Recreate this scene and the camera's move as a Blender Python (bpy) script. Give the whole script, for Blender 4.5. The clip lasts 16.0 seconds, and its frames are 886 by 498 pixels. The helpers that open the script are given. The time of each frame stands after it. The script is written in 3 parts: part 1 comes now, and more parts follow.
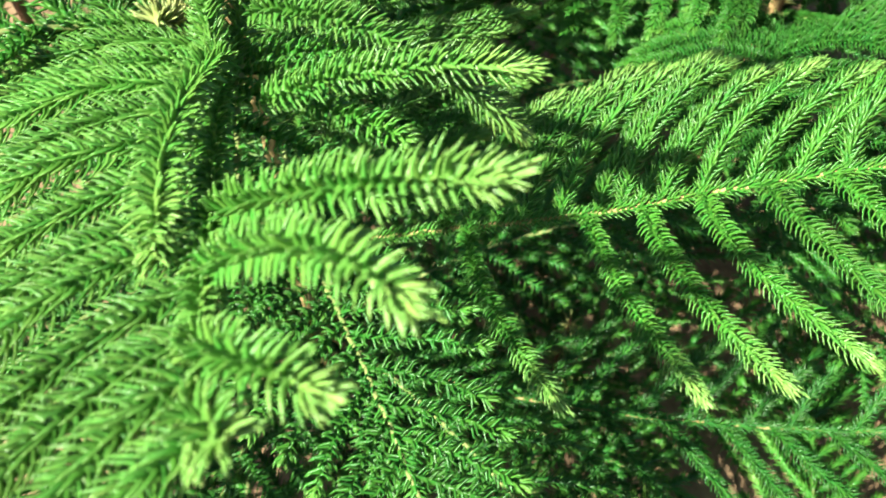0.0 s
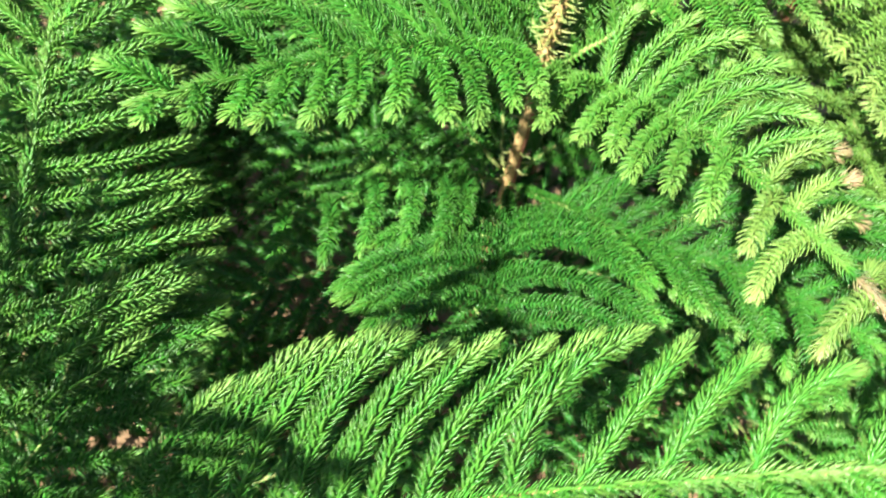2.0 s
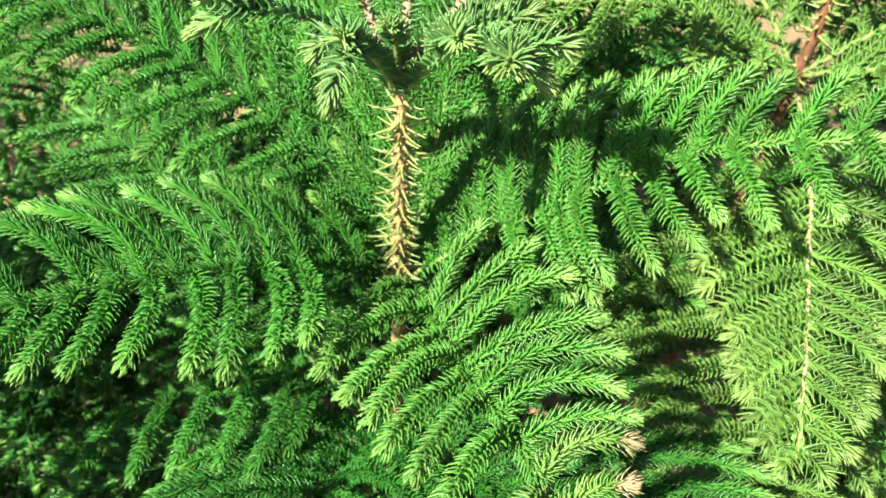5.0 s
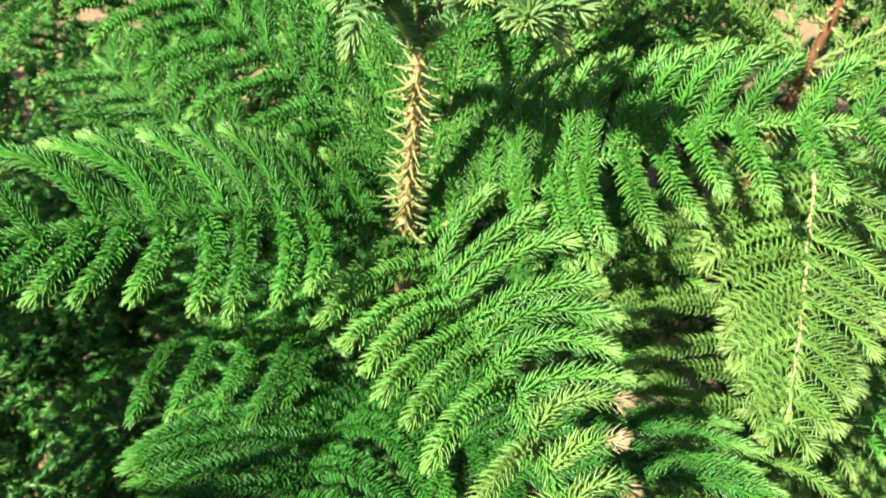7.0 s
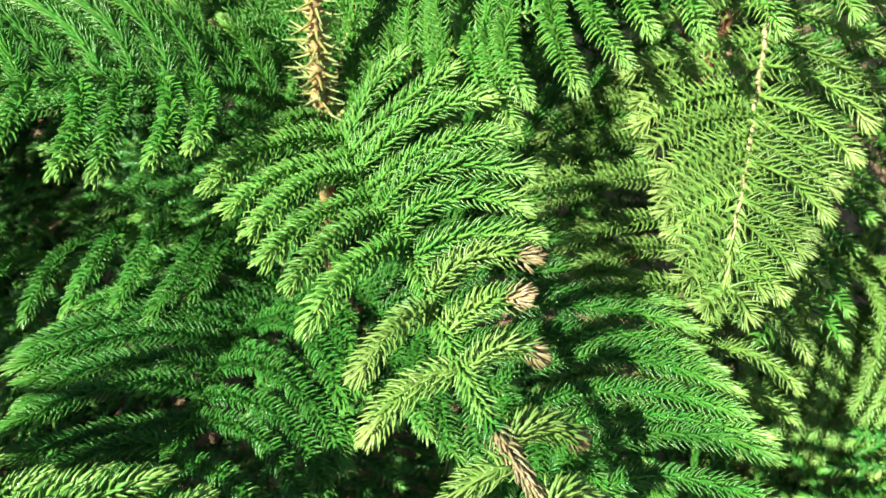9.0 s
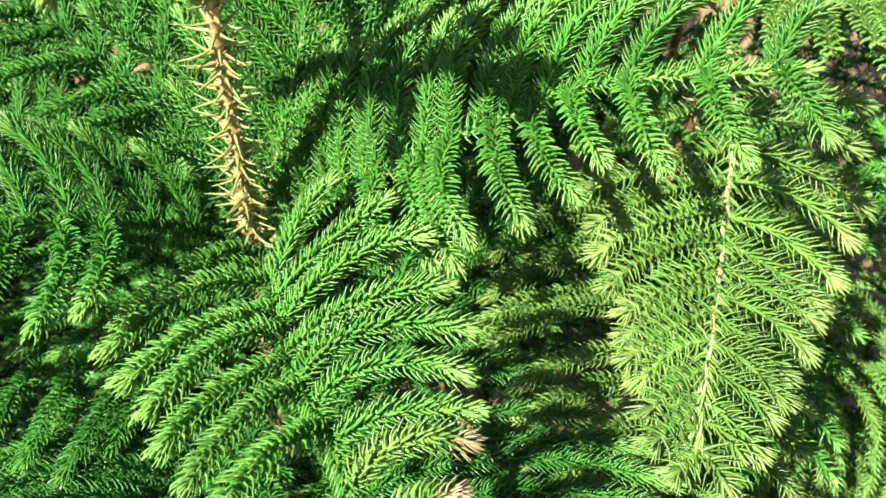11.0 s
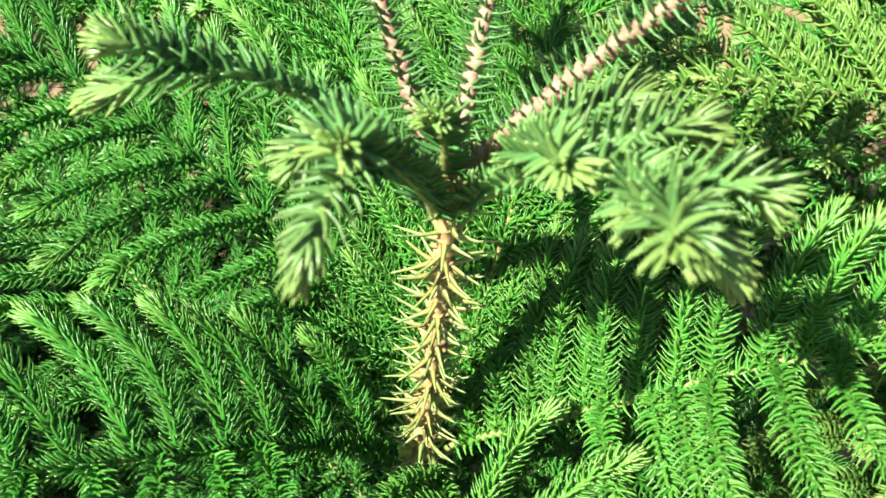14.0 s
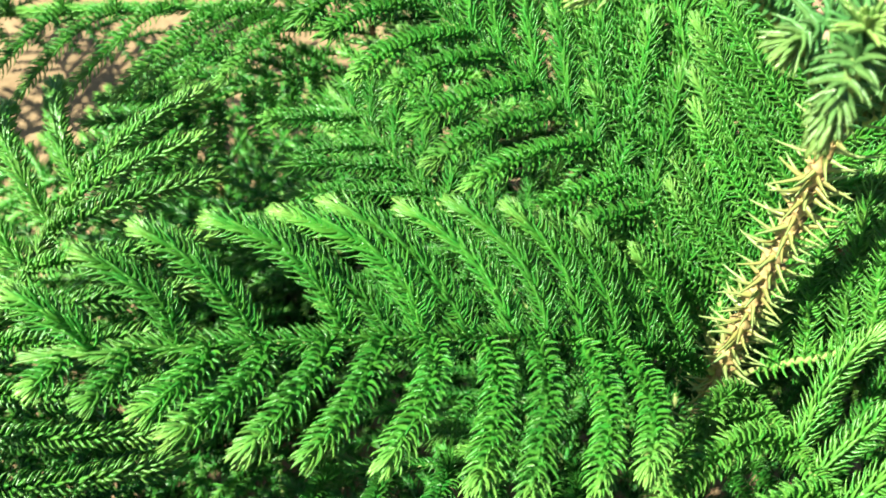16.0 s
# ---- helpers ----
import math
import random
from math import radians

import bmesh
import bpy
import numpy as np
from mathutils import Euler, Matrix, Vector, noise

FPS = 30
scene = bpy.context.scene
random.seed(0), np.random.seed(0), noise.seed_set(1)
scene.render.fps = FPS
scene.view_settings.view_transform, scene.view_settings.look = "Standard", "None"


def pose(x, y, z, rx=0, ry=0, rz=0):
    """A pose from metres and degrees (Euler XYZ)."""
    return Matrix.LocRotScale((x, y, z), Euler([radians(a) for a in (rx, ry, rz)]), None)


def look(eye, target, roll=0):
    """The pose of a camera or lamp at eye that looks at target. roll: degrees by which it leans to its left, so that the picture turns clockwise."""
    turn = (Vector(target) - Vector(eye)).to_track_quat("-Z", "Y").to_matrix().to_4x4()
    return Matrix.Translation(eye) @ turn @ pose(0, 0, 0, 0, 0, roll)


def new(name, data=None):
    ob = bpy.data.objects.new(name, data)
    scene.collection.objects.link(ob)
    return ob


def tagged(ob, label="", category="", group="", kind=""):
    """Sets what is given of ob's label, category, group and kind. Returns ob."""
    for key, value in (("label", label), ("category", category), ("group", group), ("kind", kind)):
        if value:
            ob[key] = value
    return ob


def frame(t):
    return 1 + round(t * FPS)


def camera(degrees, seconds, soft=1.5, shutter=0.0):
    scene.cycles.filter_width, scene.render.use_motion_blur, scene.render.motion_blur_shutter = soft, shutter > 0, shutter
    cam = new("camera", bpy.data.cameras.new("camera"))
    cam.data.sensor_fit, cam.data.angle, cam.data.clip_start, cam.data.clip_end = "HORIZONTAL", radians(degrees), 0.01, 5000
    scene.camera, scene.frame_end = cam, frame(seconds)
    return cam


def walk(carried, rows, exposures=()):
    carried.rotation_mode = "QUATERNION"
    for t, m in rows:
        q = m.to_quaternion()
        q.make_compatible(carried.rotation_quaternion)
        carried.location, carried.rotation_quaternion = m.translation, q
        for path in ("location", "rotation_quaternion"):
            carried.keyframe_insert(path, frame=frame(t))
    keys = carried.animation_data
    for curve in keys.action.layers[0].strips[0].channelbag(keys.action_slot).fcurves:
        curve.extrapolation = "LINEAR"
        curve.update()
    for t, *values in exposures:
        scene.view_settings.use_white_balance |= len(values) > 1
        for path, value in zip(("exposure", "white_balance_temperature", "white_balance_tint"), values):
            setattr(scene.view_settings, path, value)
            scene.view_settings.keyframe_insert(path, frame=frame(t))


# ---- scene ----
cam = camera(51.83, 16.0, soft=1.6, shutter=0.2)
cam.data.dof.use_dof, cam.data.dof.focus_distance, cam.data.dof.aperture_fstop = True, 0.39, 20.0
# seconds, place in metres, turn in degrees
ROWS = [
    (0.0, -0.0049, 0.0397, 0.9867, 29.02, -1.35, -0.65),
    (0.5, 0.0075, 0.0722, 0.9803, 30.32, -3.05, -5.12),
    (1.0, 0.0035, 0.0961, 0.9965, 31.87, -5.76, -12.78),
    (1.5, 0.0085, 0.1225, 0.9904, 32.39, -7.10, -15.79),
    (2.0, 0.1093, 0.1718, 1.0096, 32.93, -5.82, -10.39),
    (2.5, 0.1907, 0.2183, 1.0051, 32.76, -4.11, -5.62),
    (3.0, 0.2372, 0.2388, 1.0031, 32.91, -3.09, -1.92),
    (3.5, 0.2656, 0.2411, 1.0151, 33.00, -2.38, -0.64),
    (4.0, 0.2945, 0.2433, 1.0222, 34.80, -1.81, -1.62),
    (4.5, 0.3159, 0.2587, 1.0243, 36.55, -0.90, -3.01),
    (4.7, 0.3194, 0.2635, 1.0259, 37.04, -1.08, -3.33),
    (6.8, 0.3180, 0.2464, 1.0355, 37.64, -2.95, -1.25),
    (7.0, 0.3167, 0.2416, 1.0246, 36.72, -3.34, -0.66),
    (7.5, 0.3173, 0.2320, 0.9911, 33.87, -4.00, 0.36),
    (8.0, 0.3236, 0.2250, 0.9742, 33.08, -3.99, 0.41),
    (8.5, 0.3460, 0.2232, 0.9632, 33.22, -2.85, -0.63),
    (9.0, 0.3714, 0.2319, 0.9557, 33.94, -2.53, -1.74),
    (9.2, 0.3769, 0.2350, 0.9521, 34.65, -2.88, -1.94),
    (11.3, 0.4017, 0.3112, 0.9392, 36.96, -1.90, -3.59),
    (11.5, 0.3971, 0.3150, 0.9370, 37.00, -1.96, -3.04),
    (12.0, 0.3778, 0.3273, 0.9347, 37.19, -2.04, -1.14),
    (12.5, 0.3631, 0.3388, 0.9293, 37.23, -2.21, 0.71),
    (13.0, 0.3528, 0.3679, 0.9146, 37.46, -2.44, 1.76),
    (13.5, 0.3416, 0.4104, 0.9129, 38.47, -2.46, 1.90),
    (14.0, 0.3234, 0.4336, 0.9123, 38.92, -2.64, 2.29),
    (14.5, 0.3034, 0.4387, 0.9147, 39.30, -2.16, 3.32),
    (15.0, 0.2739, 0.4267, 0.9256, 39.56, -1.48, 4.91),
    (15.5, 0.2437, 0.4004, 0.9281, 39.39, -0.36, 7.56),
    (16.0, 0.2272, 0.3709, 0.9153, 38.75, 0.38, 9.81),
]
walk(cam, [(t, pose(x, y, z, rx, ry, rz)) for t, x, y, z, rx, ry, rz in ROWS], [(0.0, 1.79, 6500, 13), (1.5, 1.84, 6500, 15), (2.5, 2.08, 6500, 18), (3.5, 2.04, 6500, 18), (4.5, 1.80, 6500, 12), (7.0, 1.77, 6500, 16), (13.0, 1.79, 6500, 16), (14.5, 1.84, 6500, 8), (15.5, 1.84, 6500, 0), (16.0, 1.88, 6500, 1)])

# ---- light ----
TO_SUN = Vector((-0.545, -0.345, 0.77)).normalized()
world = bpy.data.worlds.new("sky")
scene.world = world
world.use_nodes = True
wn, wl = world.node_tree.nodes, world.node_tree.links
sky = wn.new("ShaderNodeTexSky")
sky.sky_type = "NISHITA"
sky.sun_disc = False
sky.sun_elevation = math.asin(TO_SUN.z)
sky.sun_rotation = math.atan2(TO_SUN.x, TO_SUN.y)
wl.new(sky.outputs["Color"], wn["Background"].inputs["Color"])
wn["Background"].inputs["Strength"].default_value = 0.043
sun = new("sun", bpy.data.lights.new("sun", "SUN"))
sun.data.energy, sun.data.angle, sun.data.color = 5.0, radians(0.5), (1.0, 0.95, 0.87)
sun.matrix_world = look(TO_SUN * 10, (0, 0, 0))


# ---- materials ----
def material(name):
    m = bpy.data.materials.new(name)
    m.use_nodes = True
    n, l = m.node_tree.nodes, m.node_tree.links
    return m, n, l, n["Principled BSDF"]


def metric(n, l, *textures):
    """Lets textures run in metres."""
    c = n.new("ShaderNodeTexCoord")
    for t in textures:
        l.new(c.outputs["Object"], t.inputs["Vector"])


def ramp(n, l, source, stops):
    r = n.new("ShaderNodeValToRGB")
    e = r.color_ramp.elements
    e[0].position, e[0].color = stops[0][0], (*stops[0][1], 1)
    e[1].position, e[1].color = stops[-1][0], (*stops[-1][1], 1)
    for p, c in stops[1:-1]:
        e.new(p).color = (*c, 1)
    l.new(source, r.inputs["Fac"])
    return r.outputs["Color"]


def mixed(n, l, fac, a, b, mode="MIX"):
    m = n.new("ShaderNodeMix")
    m.data_type, m.blend_type = "RGBA", mode
    for socket, value in ((m.inputs["Factor"], fac), (m.inputs["A"], a), (m.inputs["B"], b)):
        if isinstance(value, (tuple, float, int)):
            socket.default_value = (*value, 1) if isinstance(value, tuple) else value
        else:
            l.new(value, socket)
    return m.outputs["Result"]


def foliage(name, old, mid, young, dry=(0.42, 0.28, 0.16), gloss=0.36, through_light=0.21):
    """Needle green from old to young growth by the stored age, which also carries painted shade on the lower tiers,
    with a little spread from needle to needle and twig to twig.
    """
    m, n, l, bsdf = material(name)
    age = n.new("ShaderNodeAttribute")
    age.attribute_name = "fresh_and_lit"
    col = ramp(n, l, age.outputs["Fac"], [(0.0, dry), (0.18, old), (0.55, mid), (1.0, young)])
    info = n.new("ShaderNodeObjectInfo")
    geo = n.new("ShaderNodeNewGeometry")
    tone = n.new("ShaderNodeHueSaturation")
    for a, b, lo, hi in ((info.outputs["Random"], "Value", 0.80, 1.18), (geo.outputs["Random Per Island"], "Hue", 0.486, 0.514)):
        r = n.new("ShaderNodeMapRange")
        r.inputs["To Min"].default_value, r.inputs["To Max"].default_value = lo, hi
        l.new(a, r.inputs["Value"])
        l.new(r.outputs["Result"], tone.inputs[b])
    l.new(col, tone.inputs["Color"])
    spots = n.new("ShaderNodeTexNoise")
    spots.inputs["Scale"].default_value = 900
    metric(n, l, spots)
    col = mixed(n, l, ramp(n, l, spots.outputs["Fac"], [(0.35, (0, 0, 0)), (0.75, (0.35, 0.35, 0.35))]), tone.outputs["Color"], (0.08, 0.21, 0.04))
    l.new(col, bsdf.inputs["Base Color"])
    bsdf.inputs["Roughness"].default_value = gloss
    bsdf.inputs["Specular IOR Level"].default_value = 0.45
    bump = n.new("ShaderNodeBump")
    bump.inputs["Strength"].default_value, bump.inputs["Distance"].default_value = 0.25, 0.0006
    l.new(spots.outputs["Fac"], bump.inputs["Height"])
    l.new(bump.outputs["Normal"], bsdf.inputs["Normal"])
    back = n.new("ShaderNodeBsdfTranslucent")
    l.new(mixed(n, l, 1.0, col, (1.0, 1.0, 0.55), "MULTIPLY"), back.inputs["Color"])
    both = n.new("ShaderNodeMixShader")
    both.inputs["Fac"].default_value = through_light
    l.new(bsdf.outputs["BSDF"], both.inputs[1])
    l.new(back.outputs["BSDF"], both.inputs[2])
    l.new(both.outputs["Shader"], n["Material Output"].inputs["Surface"])
    return m


def bark(name, dark, light, scale=260):
    m, n, l, bsdf = material(name)
    a, b = n.new("ShaderNodeTexNoise"), n.new("ShaderNodeTexNoise")
    a.inputs["Scale"].default_value, b.inputs["Scale"].default_value = scale, scale * 0.15
    a.inputs["Detail"].default_value = 6
    metric(n, l, a, b)
    c = mixed(n, l, 0.45, ramp(n, l, a.outputs["Fac"], [(0.3, dark), (0.7, light)]), ramp(n, l, b.outputs["Fac"], [(0.3, dark), (0.7, light)]))
    l.new(c, bsdf.inputs["Base Color"])
    bsdf.inputs["Roughness"].default_value = 0.75
    bump = n.new("ShaderNodeBump")
    bump.inputs["Strength"].default_value, bump.inputs["Distance"].default_value = 0.6, 0.001
    l.new(a.outputs["Fac"], bump.inputs["Height"])
    l.new(bump.outputs["Normal"], bsdf.inputs["Normal"])
    return m


GREEN = foliage("needle_green", (0.014, 0.128, 0.013), (0.056, 0.245, 0.023), (0.22, 0.44, 0.085))
YELLOW = foliage("needle_yellow_green", (0.070, 0.185, 0.026), (0.140, 0.295, 0.046), (0.30, 0.46, 0.115))
PALE = foliage("needle_pale_young", (0.028, 0.140, 0.028), (0.104, 0.250, 0.068), (0.22, 0.35, 0.085))
STRAW = foliage("scale_leaf_straw", (0.34, 0.26, 0.08), (0.34, 0.37, 0.11), (0.34, 0.47, 0.16), through_light=0.18)
GREEN_RIND = bark("rind_yellow_green", (0.101, 0.180, 0.036), (0.259, 0.288, 0.086))
TAN_BARK = bark("bark_tan", (0.23, 0.145, 0.048), (0.46, 0.345, 0.135))
PINK_BARK = bark("bark_pinkish_tan", (0.144, 0.072, 0.036), (0.432, 0.295, 0.194))
CREAM_RIND = bark("rind_cream", (0.26, 0.20, 0.085), (0.44, 0.37, 0.20))
RED_BARK = bark("bark_red_brown", (0.094, 0.040, 0.018), (0.259, 0.115, 0.050))


def soil_material():
    m, n, l, bsdf = material("dry_soil")
    a, b = n.new("ShaderNodeTexNoise"), n.new("ShaderNodeTexNoise")
    a.inputs["Scale"].default_value, a.inputs["Detail"].default_value = 90, 8
    b.inputs["Scale"].default_value, b.inputs["Detail"].default_value = 6, 4
    metric(n, l, a, b)
    c = mixed(n, l, 0.5, ramp(n, l, a.outputs["Fac"], [(0.3, (0.130, 0.083, 0.036)), (0.7, (0.317, 0.216, 0.108))]),
              ramp(n, l, b.outputs["Fac"], [(0.3, (0.144, 0.094, 0.043)), (0.7, (0.302, 0.209, 0.108))]))
    l.new(c, bsdf.inputs["Base Color"])
    bsdf.inputs["Roughness"].default_value = 0.95
    bump = n.new("ShaderNodeBump")
    bump.inputs["Strength"].default_value, bump.inputs["Distance"].default_value = 0.5, 0.003
    l.new(a.outputs["Fac"], bump.inputs["Height"])
    l.new(bump.outputs["Normal"], bsdf.inputs["Normal"])
    return m


# ---- mesh tools ----
def mesh_from(name, co, tris, fresh_and_lit, mats, which=None):
    """A smooth triangle mesh from arrays, with the age of growth, and the shade painted through it, stored on its
    vertices.
    """
    me = bpy.data.meshes.new(name)
    me.vertices.add(len(co))
    me.vertices.foreach_set("co", np.ascontiguousarray(co, dtype=np.float32).ravel())
    me.loops.add(len(tris) * 3)
    me.loops.foreach_set("vertex_index", np.ascontiguousarray(tris, dtype=np.int32).ravel())
    me.polygons.add(len(tris))
    me.polygons.foreach_set("loop_start", np.arange(0, len(tris) * 3, 3, dtype=np.int32))
    for mat in mats:
        me.materials.append(mat)
    if which is not None:
        me.polygons.foreach_set("material_index", np.ascontiguousarray(which, dtype=np.int32))
    me.update(calc_edges=True)
    me.attributes.new("fresh_and_lit", "FLOAT", "POINT").data.foreach_set("value", np.ascontiguousarray(fresh_and_lit, dtype=np.float32))
    me.shade_smooth()
    return me


def unit(v):
    return v / np.maximum(np.linalg.norm(v, axis=-1, keepdims=True), 1e-9)


def needles(root, axis, out, length, width, a0, a1, rings=3, foot=1.65):
    """Awl-shaped leaves, keeled and bowed: angles a0 at the root and a1 at the tip from the shoot's axis. Returns co, tris."""
    n, m = len(root), rings
    side = unit(np.cross(axis, out))
    steps = [np.array([0.0, 1.0]), np.array([0.0, 0.62, 1.0]), np.array([0.0, 0.42, 0.82, 1.0])][m - 1]
    fat = [np.array([1.3]), np.array([1.2, 0.85]), np.array([foot, 1.05, 0.55])][m - 1]
    ang = a0[:, None] + (a1 - a0)[:, None] * steps[None]
    p = np.empty((n, m + 1, 3))
    p[:, 0] = root
    for k in range(1, m + 1):
        mid = (ang[:, k] + ang[:, k - 1]) / 2
        move = np.cos(mid)[:, None] * axis + np.sin(mid)[:, None] * out
        p[:, k] = p[:, k - 1] + move * (length * (steps[k] - steps[k - 1]))[:, None]
    keel = np.cos(ang)[..., None] * out[:, None] - np.sin(ang)[..., None] * axis[:, None]
    co = np.empty((n, 3 * m + 1, 3))
    for k in range(m):
        w = (width * fat[k])[:, None]
        co[:, 3 * k] = p[:, k] - side * w * 0.5
        co[:, 3 * k + 1] = p[:, k] + side * w * 0.5
        co[:, 3 * k + 2] = p[:, k] - keel[:, k] * w * 0.6
    co[:, 3 * m] = p[:, m]
    one = []
    for k in range(m - 1):
        for a, b in ((0, 1), (1, 2), (2, 0)):
            one += [(3 * k + a, 3 * k + b, 3 * k + 3 + b), (3 * k + a, 3 * k + 3 + b, 3 * k + 3 + a)]
    e = 3 * m - 3
    one += [(e, e + 1, e + 3), (e + 1, e + 2, e + 3), (e + 2, e, e + 3)]
    tris = np.array(one)[None] + (np.arange(n) * (3 * m + 1))[:, None, None]
    return co.reshape(-1, 3), tris.reshape(-1, 3)


def curve_frames(p):
    """Unit tangents and two sideways directions along a line of points."""
    t = unit(np.gradient(p, axis=0))
    up = np.array([0.0, 0.0, 1.0])
    s = np.cross(t, up)
    weak = np.linalg.norm(s, axis=1) < 0.05
    s[weak] = np.array([1.0, 0.0, 0.0])
    s = unit(s)
    return t, s, unit(np.cross(s, t))


def tube(p, radius, sides=6):
    t, s, u = curve_frames(p)
    a = np.arange(sides) * 2 * np.pi / sides
    ring = np.cos(a)[None, :, None] * s[:, None] + np.sin(a)[None, :, None] * u[:, None]
    co = (p[:, None] + ring * radius[:, None, None]).reshape(-1, 3)
    tris = []
    for k in range(len(p) - 1):
        for j in range(sides):
            a0, b0 = k * sides + j, k * sides + (j + 1) % sides
            tris += [(a0, b0, b0 + sides), (a0, b0 + sides, a0 + sides)]
    for j in range(1, sides - 1):
        tris.append((0, j + 1, j))
        e = (len(p) - 1) * sides
        tris.append((e, e + j, e + j + 1))
    return co, np.array(tris)


def at_length(p, q):
    """Points and frames at the shares q of a line's length."""
    seg = np.linalg.norm(np.diff(p, axis=0), axis=1)
    s = np.concatenate([[0], np.cumsum(seg)]) / seg.sum()
    t, a, b = curve_frames(p)
    pick = lambda v: np.stack([np.interp(q, s, v[:, k]) for k in range(3)], 1)
    return pick(p), unit(pick(t)), unit(pick(a)), unit(pick(b)), seg.sum()


def shoot_mesh(rng, p, leaf, wide, density, core, mats, fresh_and_lit0, fresh_and_lit1, flat=0.2, start=0.0, open0=80, open1=16, tuft=True, rings=3, round_set=False, brush=16):
    """A leafy shoot along the points p: a thin green twig set all round with bowed needles, denser and forward at the tip."""
    seg = np.linalg.norm(np.diff(p, axis=0), axis=1).sum()
    n = max(8, int(density * seg * (1 - start)))
    q = start + (1 - start) * (np.arange(n) + rng.uniform(-0.5, 0.5, n)) / n
    q = np.clip(q, 0, 1)
    if tuft:
        q = np.concatenate([q, rng.uniform(0.90, 1.0, brush if rings == 3 else 5)])
    n = len(q)
    root, axis, s, u, _ = at_length(p, q)
    if round_set:
        a = np.arange(n) * 2.39996 + rng.uniform(-0.25, 0.25, n)
    else:
        a = np.radians(np.array([-12.0, 192.0, 40.0, 140.0, 75.0, 105.0])[np.arange(n) % 6] + rng.uniform(-15, 15, n))
    rise = np.sin(a)
    out = unit(np.cos(a)[:, None] * s + rise[:, None] * u * (1 - flat))
    tip = np.clip((q - 0.86) / 0.14, 0, 1)
    a0 = np.radians(open0 - 40 * tip + rng.uniform(-6, 6, n))
    a1 = np.radians(open1 - 30 * tip + rng.uniform(-7, 7, n))
    length = leaf * rng.uniform(0.82, 1.12, n) * (1 - 0.25 * tip) * np.clip(0.75 + 3.0 * q, 0, 1)
    co, tris = needles(root + out * core * 0.6, axis, out, length, wide * rng.uniform(0.85, 1.15, n), a0, a1, rings)
    f = fresh_and_lit0 + (fresh_and_lit1 - fresh_and_lit0) * np.clip((q - 0.6) / 0.4, 0, 1) ** 1.8 + rng.uniform(-0.07, 0.07, n)
    # each needle pales towards its tip: bright sunlit edges painted into the colour
    lit_grad = np.array(([0.04] * 3 + [0.02] * 3 + [0.10] * 3)[:3 * rings] + [0.17])
    fresh_and_lit = np.clip((f[:, None] + lit_grad[None]).ravel(), 0.19, 1)
    tc, tt = tube(p[::1 if rings == 3 else 3], np.linspace(core, core * 0.55, len(p[::1 if rings == 3 else 3])), 5 if rings == 3 else 3)
    co2 = np.concatenate([co, tc])
    tris2 = np.concatenate([tris, tt + len(co)])
    fresh_and_lit2 = np.concatenate([fresh_and_lit, np.full(len(tc), np.clip(fresh_and_lit0 + 0.04, 0, 1))])
    which = np.concatenate([np.zeros(len(tris), int), np.full(len(tt), min(1, len(mats) - 1))])
    return co2, tris2, fresh_and_lit2, which


def part(name, me, parent, label=""):
    ob = new(name, me)
    ob.parent = parent
    if label:
        tagged(ob, label)
    return ob


def bezier(p0, p1, p2, k=17):
    p0, p1, p2 = (np.array(v, float) for v in (p0, p1, p2))
    c = 2 * p1 - (p0 + p2) / 2
    t = np.linspace(0, 1, k)[:, None]
    return (1 - t) ** 2 * p0 + 2 * t * (1 - t) * c + t * t * p2


def scaly_tube(rng, p, thick, step=0.0042):
    """A young stem clasped by overlapping leaf bases: it flares towards the upper edge of each and steps back in, turned a little from one to the next."""
    seg = np.linalg.norm(np.diff(p, axis=0), axis=1).sum()
    n = int(seg / step)
    q, rad = [], []
    for k in range(n):
        flare = rng.uniform(0.9, 1.1)
        q += [(k + 0.02) / n, (k + 0.55) / n, (k + 0.93) / n]
        rad += [0.78, 1.0 * flare, 1.38 * flare]
    q, rad = np.array(q), np.array(rad) * np.linspace(thick, thick * 0.62, 3 * n)
    pos, t, s, u, _ = at_length(p, q)
    a = np.arange(8) * 2 * np.pi / 8
    turn = np.repeat(np.arange(n), 3) * 2.4
    lobe = 1 + 0.22 * np.cos(2 * (a[None] - turn[:, None]))
    ring = np.cos(a)[None, :, None] * s[:, None] + np.sin(a)[None, :, None] * u[:, None]
    slant = 0.30 * step * np.cos(2 * (a[None] - turn[:, None]))
    co = pos[:, None] + ring * (rad[:, None] * lobe)[..., None] + t[:, None] * slant[..., None]
    i = np.arange(3 * n - 1)[:, None] * 8 + np.arange(8)[None]
    j = np.arange(3 * n - 1)[:, None] * 8 + (np.arange(8)[None] + 1) % 8
    tris = np.concatenate([np.stack([i, j, j + 8], 2).reshape(-1, 3), np.stack([i, j + 8, i + 8], 2).reshape(-1, 3)])
    return co.reshape(-1, 3), tris


